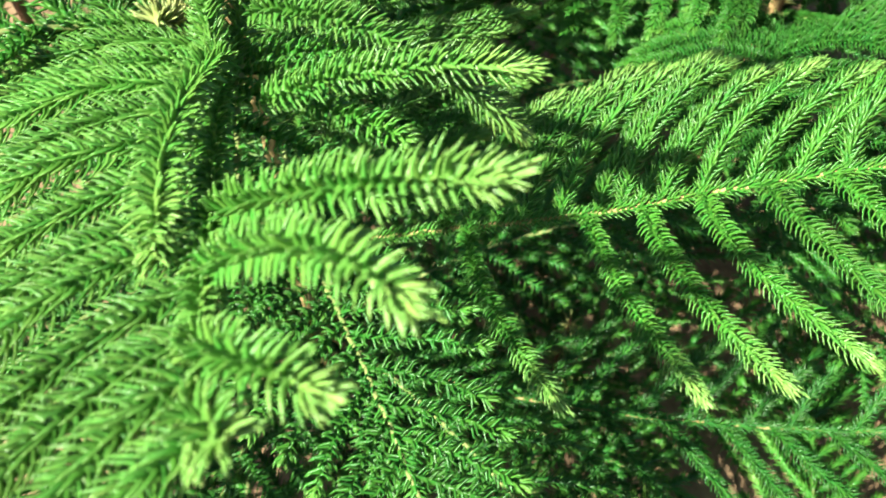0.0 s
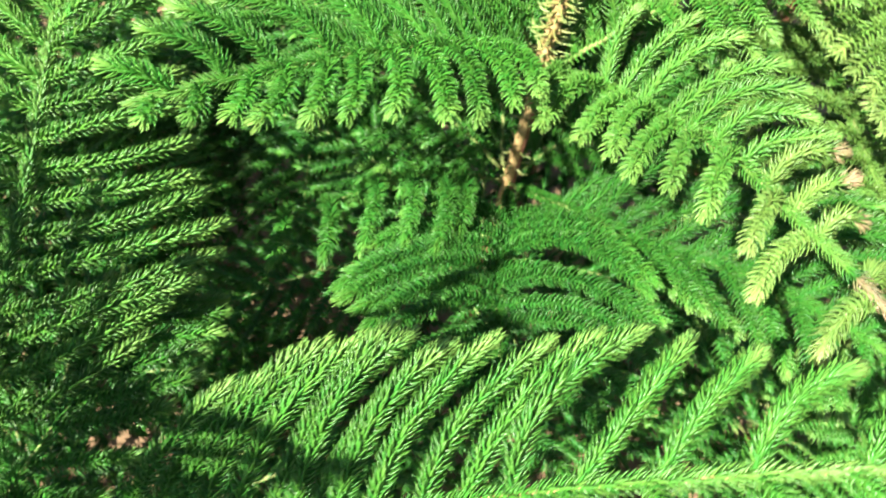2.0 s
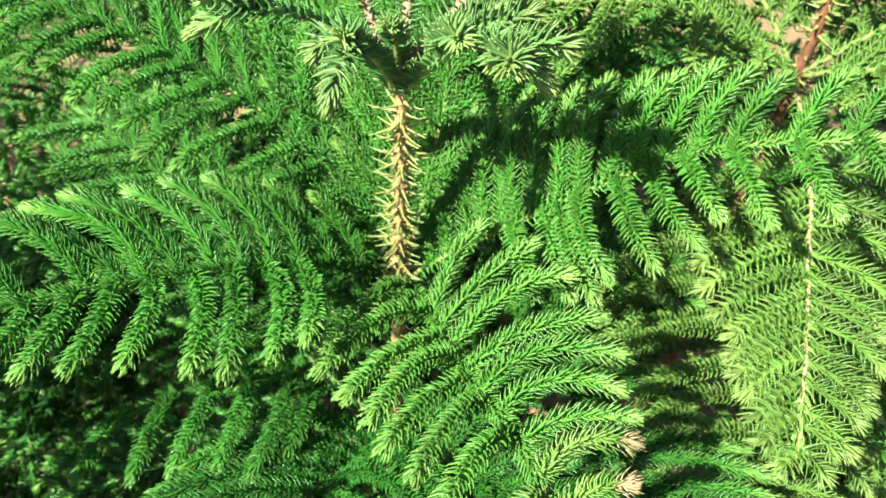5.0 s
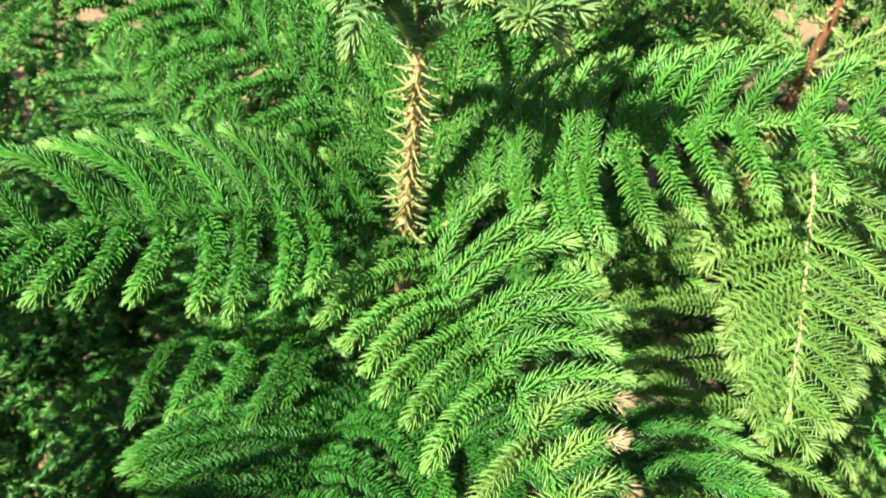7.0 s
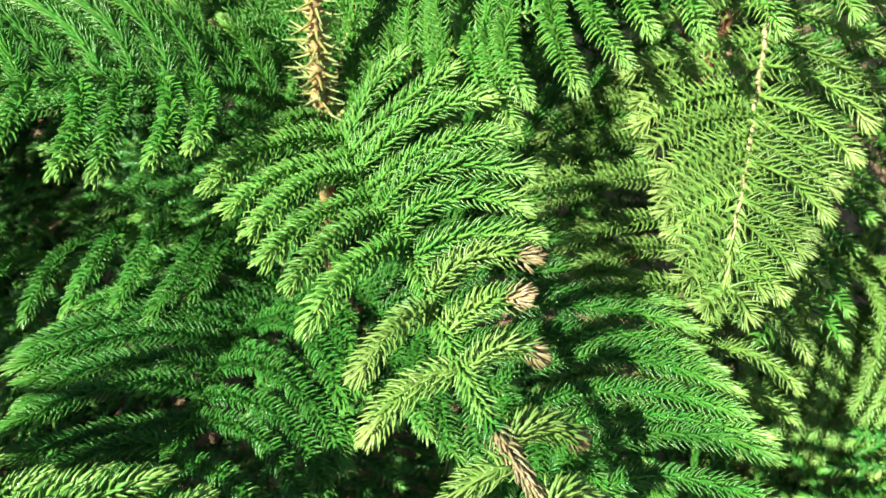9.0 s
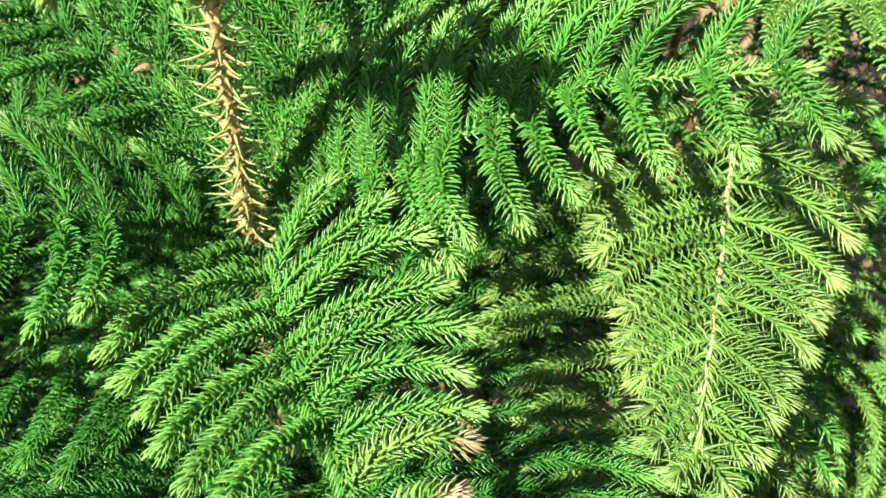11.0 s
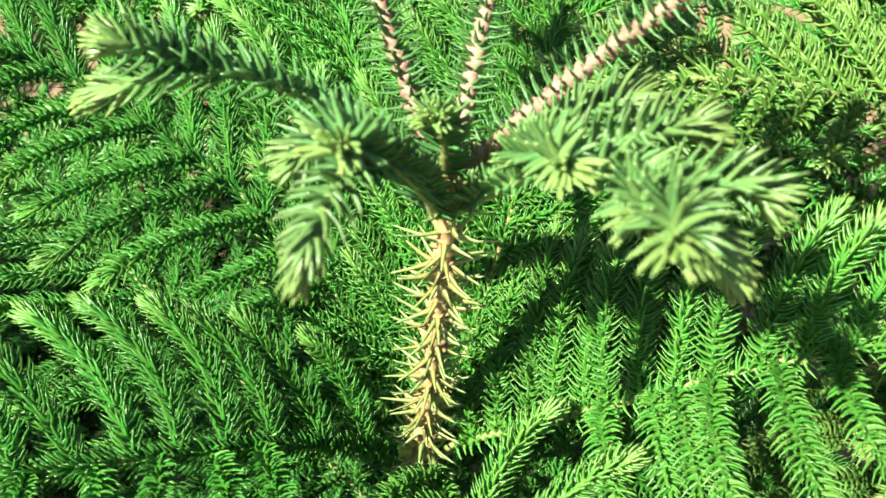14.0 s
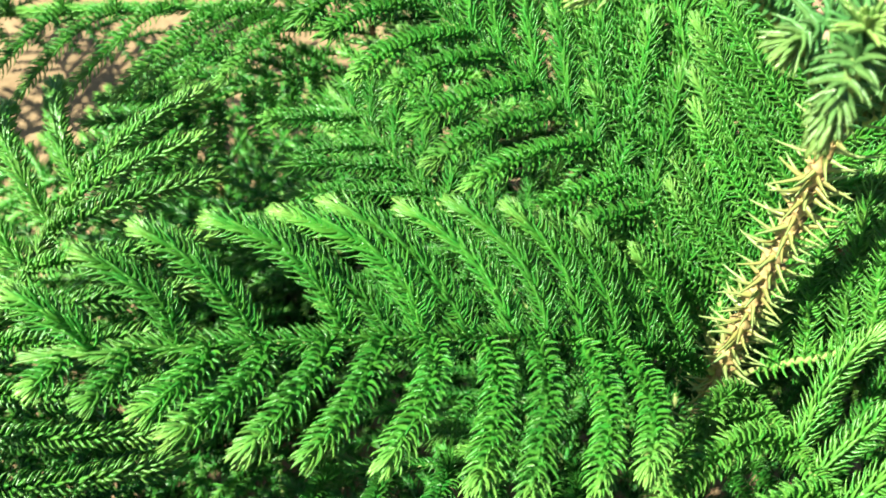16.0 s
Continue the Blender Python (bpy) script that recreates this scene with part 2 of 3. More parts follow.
def branch(tree, seed, p0, p1, p2, pairs=12, reach=(0.085, 0.085), angle=(62, 62), sweep=(0.35, 0.35), droop=(0.25, 0.25), lift=(8, 8),
           leaf=0.0105, wide=0.00145, density=1800, mat=None, fresh_and_lit=(0.40, 0.72), bare=0.10, thick=0.0021, first=0.75, last=0.35, roll=0,
           rind=None, spines=1600, spread=(58, 26), rings=3, name="branch", label="", brush=16, rachis_leaf=0.9, scaly=False):
    """One branch of a whorl through three points: a rachis and rows of leafy side shoots, the left row first in each pair of values."""
    rng = np.random.default_rng(seed)
    mat = mat or GREEN
    rind = rind or GREEN_RIND
    p = bezier(p0, p1, p2, 29)
    rc, rt = scaly_tube(rng, p, thick) if scaly else tube(p + rng.normal(0, 0.0004, p.shape), np.linspace(thick, thick * 0.45, len(p)) * rng.uniform(0.86, 1.14, len(p)), 7)
    co, tris, fr, wh = shoot_mesh(rng, p, leaf * rachis_leaf, wide, spines, thick * 0.7, [mat, mat], fresh_and_lit[0], fresh_and_lit[1], flat=0.2, start=0.03, rings=rings, open0=spread[0], open1=spread[1], brush=brush)
    co, tris = np.concatenate([co, rc]), np.concatenate([tris, rt + len(co)])
    fr = np.concatenate([fr, np.full(len(rc), 0.5)])
    wh = np.concatenate([np.zeros_like(wh), np.full(len(rt), 1)])
    body = part(name, mesh_from("branch", co, tris, fr, [mat, rind], wh), tree, label)
    for side in (0, 1):
        sign = -1 if side == 0 else 1
        rows = pairs[side] if isinstance(pairs, tuple) else pairs
        q = bare + (0.97 - bare) * (np.arange(rows) + 0.5 * side + rng.uniform(-0.16, 0.16, rows)) / rows
        root, tang, s, u, total = at_length(p, np.clip(q, 0, 1))
        for k in range(rows):
            v = (q[k] - bare) / (1 - bare)
            shape = first + (1 - first) * min(1, v / 0.3) if v < 0.3 else 1 - (1 - last) * ((v - 0.3) / 0.7) ** 1.5
            size = reach[side] * shape * rng.uniform(0.90, 1.08)
            a = radians(angle[side] - 16 * v + rng.uniform(-5, 5))
            e = radians(lift[side] + rng.uniform(-6, 6))
            r = radians(roll)
            ss = s[k] * math.cos(r) + u[k] * math.sin(r)
            uu = -s[k] * math.sin(r) + u[k] * math.cos(r)
            d = math.cos(a) * tang[k] + math.sin(a) * (math.cos(e) * ss * sign + math.sin(e) * uu)
            steps = 9
            pts = [root[k]]
            sw, dr = sweep[side] + rng.uniform(-0.12, 0.12), droop[side] + rng.uniform(-0.10, 0.10)
            bend = rng.normal(0, 0.11, 3)
            for j in range(steps):
                d = unit(d + (tang[k] * sw + np.array([0, 0, -1.0]) * dr + bend) / steps * (0.4 + 1.2 * j / steps))
                pts.append(pts[-1] + d * size / steps)
            f1 = fresh_and_lit[1] + rng.uniform(-0.10, 0.14)
            co, tris, fr, wh = shoot_mesh(rng, np.array(pts), leaf * rng.uniform(0.92, 1.08), wide, density, 0.0016, [mat], fresh_and_lit[0], f1, rings=rings)
            part("branchlet", mesh_from("branchlet", co, tris, fr, [mat]), body)
    return body


def smooth_line(points, k=41):
    """A smooth curve that passes through all the points, evenly spaced along its length."""
    p = np.array(points, float)
    e = np.concatenate([[2 * p[0] - p[1]], p, [2 * p[-1] - p[-2]]])
    out = []
    for i in range(1, len(e) - 2):
        a, b, c, d = e[i - 1:i + 3]
        t = np.linspace(0, 1, 12, endpoint=False)[:, None]
        out.append(0.5 * (2 * b + (c - a) * t + (2 * a - 5 * b + 4 * c - d) * t ** 2 + (3 * b - a - 3 * c + d) * t ** 3))
    p = np.concatenate(out + [p[-1:]])
    s = np.concatenate([[0], np.cumsum(np.linalg.norm(np.diff(p, axis=0), axis=1))])
    q = np.linspace(0, s[-1], k)
    return np.stack([np.interp(q, s, p[:, j]) for j in range(3)], 1)


def frond(tree, seed, spine, rows, leaf=0.0106, wide=0.0015, density=2050, mat=None, fresh_and_lit=(0.40, 0.72), thick=0.0019, rind=None, spines=2400, spread=(60, 20),
          rings=3, dry_end=0.0, tip_dry=0.0, end_mat=None, brush=18, rachis_leaf=0.9, bow=0.10, wide_start=0.10, leafy=(80, 16), name="branch", label=""):
    """A branch whose rachis runs through the spine. Each row of side shoots: their number, and the line of their tips as (share of the spine where the shoot starts, x, y, z)."""
    rng = np.random.default_rng(seed)
    mat = mat or GREEN
    p = smooth_line(spine)
    rc, rt = tube(p + rng.normal(0, 0.0004, p.shape), np.linspace(thick, thick * 0.45, len(p)) * rng.uniform(0.86, 1.14, len(p)), 7)
    co, tris, fr, wh = shoot_mesh(rng, p, leaf * rachis_leaf, wide, spines, thick * 0.7, [mat, mat], fresh_and_lit[0], fresh_and_lit[1], flat=0.2, start=0.03, rings=rings, open0=spread[0], open1=spread[1], brush=brush)
    co, tris = np.concatenate([co, rc]), np.concatenate([tris, rt + len(co)])
    fr = np.concatenate([fr, np.full(len(rc), 0.5)])
    wh = np.concatenate([np.zeros_like(wh), np.full(len(rt), 1)])
    if dry_end:
        far = np.linalg.norm(co - p[-1], axis=1) / np.linalg.norm(p[-1] - p[0])
        fr = np.where(far < dry_end, fr * np.clip((far - dry_end * 0.8) / (dry_end * 0.2), 0.0, 1.0) + rng.uniform(0, 0.12, len(fr)), fr)
    body = part(name, mesh_from("branch", co, tris, fr, [mat, rind or GREEN_RIND], wh), tree, label)
    for side, (count, tips) in enumerate(rows):
        ends = np.array(tips, float)
        at = np.linspace(0, len(ends) - 1, count) + rng.uniform(-0.12, 0.12, count) * (len(ends) - 1) / count
        at = np.clip(at, 0, len(ends) - 1)
        q, x, y, z = (np.interp(at, np.arange(len(ends)), ends[:, j]) for j in range(4))
        root, tang, s, u, total = at_length(p, q)
        for k in range(count):
            tip = np.array([x[k], y[k], z[k]])
            chord = tip - root[k]
            size = np.linalg.norm(chord)
            tip = tip + chord * rng.uniform(-0.06, 0.03) + rng.normal(0, 0.0022, 3)
            mid = (root[k] + tip) / 2 + np.array([0, 0, 1.0]) * bow * size - tang[k] * wide_start * size + rng.normal(0, 0.03, 3) * size
            line = bezier(root[k], mid, tip, 11)
            f1 = fresh_and_lit[1] + rng.uniform(-0.10, 0.14)
            co, tris, fr, wh = shoot_mesh(rng, line, leaf * rng.uniform(0.92, 1.08), wide, density, 0.0013, [mat], fresh_and_lit[0], f1, rings=rings, brush=brush, open0=leafy[0], open1=leafy[1])
            own = end_mat if end_mat and q[k] > 0.62 else mat
            if side == 1 and q[k] > 0.66 and rng.uniform() < tip_dry:
                gone = np.linalg.norm(co - tip, axis=1)
                fr = np.where(gone < 0.017, np.clip((gone - 0.007) / 0.010, 0, 1) * fr + rng.uniform(0, 0.10, len(fr)), fr)
            part("branchlet", mesh_from("branchlet", co, tris, fr, [own]), body)
    return body


def finger(body, seed, p0, p1, p2, leaf=0.0130, wide=0.0018, fresh_and_lit=(0.5, 0.95), mat=None, density=1900, brush=20):
    """One side shoot of a branch, through three points."""
    rng = np.random.default_rng(seed)
    mat = mat or GREEN
    co, tris, fr, wh = shoot_mesh(rng, bezier(p0, p1, p2, 13), leaf * rng.uniform(0.94, 1.06), wide, density, 0.0016, [mat], fresh_and_lit[0], fresh_and_lit[1] + rng.uniform(-0.1, 0.1), brush=brush, open0=72, open1=40)
    part("branchlet", mesh_from("branchlet", co, tris, fr, [mat]), body)


def trunk(tree, seed, base, top, r0, r1, leaf_from, leaves=140, rind=None, leaf=0.012, mat=None, name="trunk", label="knobbly tan main stem", clasped=0.0):
    """An upright main stem, knobbly with leaf scars, with dry scale leaves on its younger length."""
    rng = np.random.default_rng(seed)
    base, top = np.array(base, float), np.array(top, float)
    k = 60
    t = np.linspace(0, 1, k)[:, None]
    sway = np.stack([np.sin(t[:, 0] * 7 + seed) * 0.002, np.cos(t[:, 0] * 5 + seed) * 0.002, t[:, 0] * 0], 1)
    p = base + (top - base) * t + sway
    rad = np.linspace(r0, r1, k) * (1 + rng.uniform(-0.10, 0.10, k))
    co, tris = tube(p, rad, 12)
    if clasped:
        c2, t2 = scaly_tube(rng, p[int(k * leaf_from):], clasped, 0.0062)
        co, tris = np.concatenate([co, c2]), np.concatenate([tris, t2 + len(co)])
    stem = part(name, mesh_from("trunk", co, tris, np.full(len(co), 0.5), [rind or TAN_BARK]), tree, label)
    q = leaf_from + (1 - leaf_from) * np.sort(rng.uniform(0, 1, leaves))
    root, axis, s, u, _ = at_length(p, q)
    a = np.arange(leaves) * 2.39996 + rng.uniform(-0.2, 0.2, leaves)
    out = unit(np.cos(a)[:, None] * s + np.sin(a)[:, None] * u)
    radius = np.interp(q, t[:, 0], rad)
    co, tris = needles(root + out * (radius * 0.85)[:, None], axis, out, leaf * rng.uniform(0.75, 1.25, leaves), np.full(leaves, 0.0016) * rng.uniform(0.75, 1.25, leaves),
                       np.radians(rng.uniform(72, 104, leaves)), np.radians(rng.uniform(45, 85, leaves)), foot=1.9)
    fr = np.clip(rng.normal(0.0, 0.15, leaves)[:, None] + np.array([0.32] * 3 + [0.66] * 3 + [0.92] * 4)[None], 0.19, 1).ravel()
    part("scale_leaves", mesh_from("scale_leaves", co, tris, fr, [mat or STRAW]), stem, "straw-coloured pointed scale leaves")
    return stem


def tree_at(name, label):
    return tagged(new(name), label, "conifer", "young conifers standing close together")


def whorl(tree, seed, centre, count, turn, length, rise, sag=0.25, skip=(), pairs=11, rings=2, density=850, wide=0.0021, spines=600, **more):
    """A ring of alike branches round the stem; those named in skip are left out because they stand elsewhere in the file."""
    rng = np.random.default_rng(seed)
    c = np.array(centre, float)
    for k in range(count):
        a = radians(turn + 360 * k / count + rng.uniform(-9, 9))
        size = length * rng.uniform(0.85, 1.12)
        if k in skip:
            continue
        d = np.array([math.cos(a), math.sin(a), 0])
        e = radians(rise + rng.uniform(-7, 7))
        mid = c + d * size * 0.5 * math.cos(e) + np.array([0, 0, size * 0.5 * math.sin(e) + size * 0.06])
        tip = c + d * size * math.cos(e) + np.array([0, 0, size * math.sin(e) - size * sag * 0.5])
        branch(tree, seed * 31 + k, c + d * 0.006, mid, tip, pairs=pairs, rings=rings, spines=spines, density=density, wide=wide, **more)


# ---- ground ----
def ground():
    steps = [0.0]
    d = 0.06
    while steps[-1] < 400:
        steps.append(steps[-1] + d)
        if steps[-1] > 1.5:
            d *= 1.35
    line = np.array([-v for v in steps[:0:-1]] + steps)
    gx, gy = np.meshgrid(line + 0.3, line + 0.5)
    z = np.array([[noise.noise(Vector((a * 9, b * 9, 0))) * 0.012 + noise.noise(Vector((a * 40, b * 40, 3))) * 0.004 if max(abs(a), abs(b)) < 1.4 else 0.0
                   for a, b in zip(ra, rb)] for ra, rb in zip(gx, gy)])
    co = np.stack([gx, gy, z], 2).reshape(-1, 3)
    n = len(line)
    i = (np.arange(n - 1)[:, None] * n + np.arange(n - 1)[None]).ravel()
    tris = np.concatenate([np.stack([i, i + 1, i + n + 1], 1), np.stack([i, i + n + 1, i + n], 1)])
    ob = new("ground", mesh_from("ground", co, tris, np.zeros(len(co)), [soil_material()]))
    tagged(ob, "dry reddish-brown bare soil under the conifers", "ground", kind="structure")


ground()

# ---- the conifer in the middle ----
main = tree_at("norfolk_pine", "young green conifer with tiered feathery branches and spiny tan stem")
trunk(main, 1, (0.318, 0.640, -0.02), (0.326, 0.637, 0.698), 0.0072, 0.0026, 0.70, leaves=210, leaf=0.0155, clasped=0.0046)
trunk(main, 1, (0.318, 0.640, -0.02), (0.3238, 0.6378, 0.500), 0.0080, 0.0047, 0.70, leaves=40, rind=RED_BARK, name="lower_trunk", label="red-brown older stem below the tiers")
# middle tier
frond(main, 11, [(0.318, 0.630, 0.515), (0.274, 0.605, 0.566), (0.204, 0.572, 0.606), (0.130, 0.550, 0.617), (0.040, 0.525, 0.622)], [
    (13, [(0.10, 0.262, 0.660, 0.572), (0.25, 0.225, 0.646, 0.598), (0.35, 0.196, 0.648, 0.606), (0.44, 0.150, 0.638, 0.607), (0.54, 0.116, 0.609, 0.625), (0.61, 0.099, 0.601, 0.631), (0.76, 0.058, 0.574, 0.640), (0.93, 0.030, 0.545, 0.636)]),
    (11, [(0.28, 0.274, 0.520, 0.610), (0.34, 0.257, 0.512, 0.611), (0.40, 0.233, 0.503, 0.613), (0.47, 0.213, 0.503, 0.614), (0.54, 0.183, 0.501, 0.620), (0.60, 0.158, 0.500, 0.626), (0.66, 0.135, 0.500, 0.629), (0.73, 0.110, 0.503, 0.626), (0.80, 0.087, 0.507, 0.621), (0.88, 0.072, 0.508, 0.623), (0.96, 0.050, 0.511, 0.625)])],
    fresh_and_lit=(0.42, 0.82), spread=(64, 26))
frond(main, 12, [(0.328, 0.630, 0.512), (0.345, 0.565, 0.560), (0.361, 0.500, 0.595), (0.378, 0.463, 0.610), (0.396, 0.408, 0.617), (0.412, 0.372, 0.617), (0.436, 0.335, 0.606)], [
    (11, [(0.07, 0.302, 0.566, 0.562), (0.14, 0.274, 0.526, 0.594), (0.24, 0.273, 0.510, 0.592), (0.35, 0.299, 0.481, 0.604), (0.41, 0.304, 0.465, 0.606), (0.47, 0.314, 0.450, 0.609), (0.56, 0.333, 0.422, 0.627), (0.67, 0.352, 0.400, 0.630), (0.76, 0.362, 0.384, 0.606), (0.93, 0.392, 0.335, 0.585)]),
    (12, [(0.22, 0.380, 0.622, 0.582), (0.30, 0.418, 0.580, 0.608), (0.44, 0.431, 0.517, 0.622), (0.52, 0.437, 0.487, 0.622), (0.62, 0.439, 0.458, 0.623), (0.72, 0.430, 0.426, 0.634), (0.82, 0.437, 0.402, 0.606), (0.97, 0.462, 0.350, 0.575)])],
    fresh_and_lit=(0.60, 1.0), tip_dry=0.9, dry_end=0.17, end_mat=YELLOW, bow=0.12, wide_start=0.14)
frond(main, 13, [(0.334, 0.637, 0.508), (0.375, 0.630, 0.552), (0.415, 0.626, 0.587), (0.454, 0.627, 0.612), (0.509, 0.622, 0.644), (0.600, 0.606, 0.665)], [
    (16, [(0.06, 0.362, 0.700, 0.578), (0.20, 0.390, 0.702, 0.604), (0.30, 0.415, 0.698, 0.618), (0.42, 0.455, 0.694, 0.632), (0.55, 0.502, 0.672, 0.662), (0.70, 0.545, 0.660, 0.668), (0.95, 0.610, 0.630, 0.678)]),
    (10, [(0.29, 0.403, 0.560, 0.581), (0.37, 0.428, 0.563, 0.577), (0.40, 0.439, 0.548, 0.596), (0.46, 0.446, 0.552, 0.615), (0.57, 0.478, 0.551, 0.634), (0.62, 0.496, 0.569, 0.642), (0.72, 0.514, 0.557, 0.655), (0.83, 0.548, 0.558, 0.662), (0.95, 0.595, 0.568, 0.660)])],
    fresh_and_lit=(0.56, 1.0), spines=1300, spread=(80, 45), leafy=(76, 28), bow=0.16)
branch(main, 14, (0.320, 0.642, 0.515), (0.222, 0.720, 0.602), (0.060, 0.765, 0.662), pairs=(13, 14), reach=(0.095, 0.090), angle=(70, 56), sweep=(-0.2, 0.2), droop=(0.45, 0.05), lift=(14, 12))
branch(main, 16, (0.324, 0.644, 0.515), (0.292, 0.750, 0.595), (0.250, 0.880, 0.640), pairs=17, reach=(0.095, 0.095), lift=(10, 10), fresh_and_lit=(0.45, 0.8), rings=2)
branch(main, 15, (0.330, 0.644, 0.515), (0.362, 0.730, 0.605), (0.385, 0.860, 0.655), pairs=17, reach=(0.100, 0.100), lift=(12, 12), fresh_and_lit=(0.5, 0.85), rind=TAN_BARK, rings=2)
branch(main, 37, (0.332, 0.648, 0.518), (0.339, 0.697, 0.552), (0.345, 0.748, 0.582), pairs=0, spines=1500, spread=(82, 52), leaf=0.0120, wide=0.0013, fresh_and_lit=(0.70, 0.95), rind=TAN_BARK, thick=0.0018)
# lower tier
# low values on 21 and 22 paint the shade under the middle tier into their green
frond(main, 21, [(0.312, 0.632, 0.375), (0.250, 0.618, 0.412), (0.190, 0.610, 0.408), (0.105, 0.596, 0.392)], [
    (6, [(0.28, 0.241, 0.524, 0.454), (0.40, 0.216, 0.502, 0.461), (0.58, 0.181, 0.520, 0.460), (0.75, 0.150, 0.514, 0.457), (0.95, 0.105, 0.520, 0.450)])],
    fresh_and_lit=(0.30, 0.62), bow=0.24, thick=0.0014, spines=900)
frond(main, 22, [(0.318, 0.628, 0.370), (0.293, 0.546, 0.418), (0.269, 0.505, 0.440), (0.252, 0.430, 0.468), (0.235, 0.360, 0.485)], [
    (15, [(0.22, 0.230, 0.560, 0.450), (0.35, 0.172, 0.525, 0.462), (0.48, 0.143, 0.483, 0.462), (0.60, 0.160, 0.441, 0.479), (0.78, 0.178, 0.390, 0.488), (0.97, 0.215, 0.340, 0.490)]),
    (12, [(0.22, 0.338, 0.520, 0.462), (0.33, 0.346, 0.470, 0.500), (0.42, 0.352, 0.430, 0.518), (0.52, 0.358, 0.402, 0.502), (0.66, 0.344, 0.379, 0.510), (0.82, 0.315, 0.350, 0.510), (0.97, 0.265, 0.325, 0.500)])],
    fresh_and_lit=(0.24, 0.58), density=1900, bow=0.10)
frond(main, 23, [(0.322, 0.630, 0.370), (0.345, 0.555, 0.432), (0.370, 0.505, 0.464), (0.421, 0.457, 0.488), (0.468, 0.398, 0.508), (0.510, 0.335, 0.518)], [
    (12, [(0.42, 0.365, 0.455, 0.478), (0.50, 0.400, 0.410, 0.490), (0.75, 0.440, 0.340, 0.495), (0.97, 0.490, 0.300, 0.505)]),
    (15, [(0.22, 0.480, 0.585, 0.465), (0.34, 0.520, 0.530, 0.500), (0.46, 0.540, 0.475, 0.523), (0.58, 0.546, 0.437, 0.538), (0.70, 0.551, 0.406, 0.543), (0.82, 0.557, 0.378, 0.537), (0.97, 0.550, 0.320, 0.530)])],
    fresh_and_lit=(0.30, 0.85), bow=0.10)
branch(main, 24, (0.326, 0.640, 0.370), (0.430, 0.650, 0.455), (0.540, 0.660, 0.490), pairs=12, reach=(0.09, 0.10), fresh_and_lit=(0.35, 0.75), rings=2)
branch(main, 25, (0.314, 0.646, 0.375), (0.195, 0.712, 0.475), (0.080, 0.790, 0.530), pairs=13, reach=(0.115, 0.095), angle=(66, 60), sweep=(0.0, 0.2), droop=(0.30, 0.1), fresh_and_lit=(0.35, 0.75), rings=2)
whorl(main, 27, (0.318, 0.644, 0.370), 1, 82, 0.27, 28, fresh_and_lit=(0.25, 0.55))
# darkest green here: the gloom deep under the tree, put into the needle colour
whorl(main, 26, (0.317, 0.640, 0.240), 6, 20, 0.31, 20, pairs=12, fresh_and_lit=(0.2, 0.45), rings=1, density=1100, wide=0.0022)
whorl(main, 28, (0.317, 0.640, 0.120), 6, 50, 0.30, 14, pairs=10, rings=1, density=800, wide=0.0026, fresh_and_lit=(0.2, 0.4))
# young top tier
YOUNG = dict(leaf=0.0125, wide=0.0020, mat=PALE)
TUFTS = [
    ((0.322, 0.634, 0.688), (0.276, 0.627, 0.742), (0.229, 0.618, 0.740), (((0.262, 0.625, 0.744), (0.249, 0.622, 0.754), (0.238, 0.621, 0.757)),)),
    ((0.324, 0.630, 0.688), (0.307, 0.590, 0.752), (0.294, 0.557, 0.749), (((0.309, 0.600, 0.744), (0.298, 0.598, 0.752), (0.289, 0.594, 0.748)), ((0.306, 0.588, 0.754), (0.303, 0.582, 0.764), (0.301, 0.577, 0.768)))),
]
BROAD_TUFT = [
    ((0.330, 0.632, 0.688), (0.364, 0.592, 0.752), (0.390, 0.558, 0.755), (
        ((0.355, 0.604, 0.742), (0.374, 0.602, 0.755), (0.387, 0.602, 0.757)), ((0.348, 0.612, 0.733), (0.364, 0.622, 0.744), (0.376, 0.625, 0.746)), ((0.370, 0.585, 0.754), (0.369, 0.572, 0.763), (0.368, 0.564, 0.765)),
        ((0.375, 0.577, 0.756), (0.373, 0.562, 0.770), (0.371, 0.549, 0.774)), ((0.347, 0.612, 0.733), (0.350, 0.592, 0.756), (0.353, 0.578, 0.763)), ((0.373, 0.581, 0.755), (0.389, 0.583, 0.759), (0.401, 0.581, 0.757)))),
]
LEADER = [
    ((0.326, 0.637, 0.700), (0.324, 0.627, 0.728), (0.321, 0.617, 0.740), ()),
]
for k, (a, b, c, fingers) in enumerate(TUFTS + BROAD_TUFT + LEADER):
    age = 0.52 if k == 2 else 0.34
    limb = branch(main, 31 + k, a, b, c, pairs=0, spines=1350, brush=38, thick=0.0024, fresh_and_lit=(age, 0.92), rind=GREEN_RIND, spread=(68, 30), **YOUNG)
    for n, (d, e, f) in enumerate(fingers):
        finger(limb, 310 + 10 * k + n, d, e, f, fresh_and_lit=(age + 0.06, 0.95), density=1600, brush=32, **YOUNG)
branch(main, 34, (0.332, 0.640, 0.698), (0.385, 0.656, 0.752), (0.440, 0.664, 0.795), pairs=3, reach=(0.03, 0.03), density=1800, spines=1500, spread=(88, 60), bare=0.55, thick=0.0030, leaf=0.0115, wide=0.0014, mat=PALE, rind=PINK_BARK, scaly=True)
branch(main, 35, (0.328, 0.642, 0.698), (0.338, 0.690, 0.745), (0.346, 0.745, 0.785), pairs=3, reach=(0.03, 0.03), density=1800, spines=1500, spread=(88, 60), bare=0.6, thick=0.0028, leaf=0.0115, wide=0.0014, mat=PALE, rind=PINK_BARK, scaly=True)
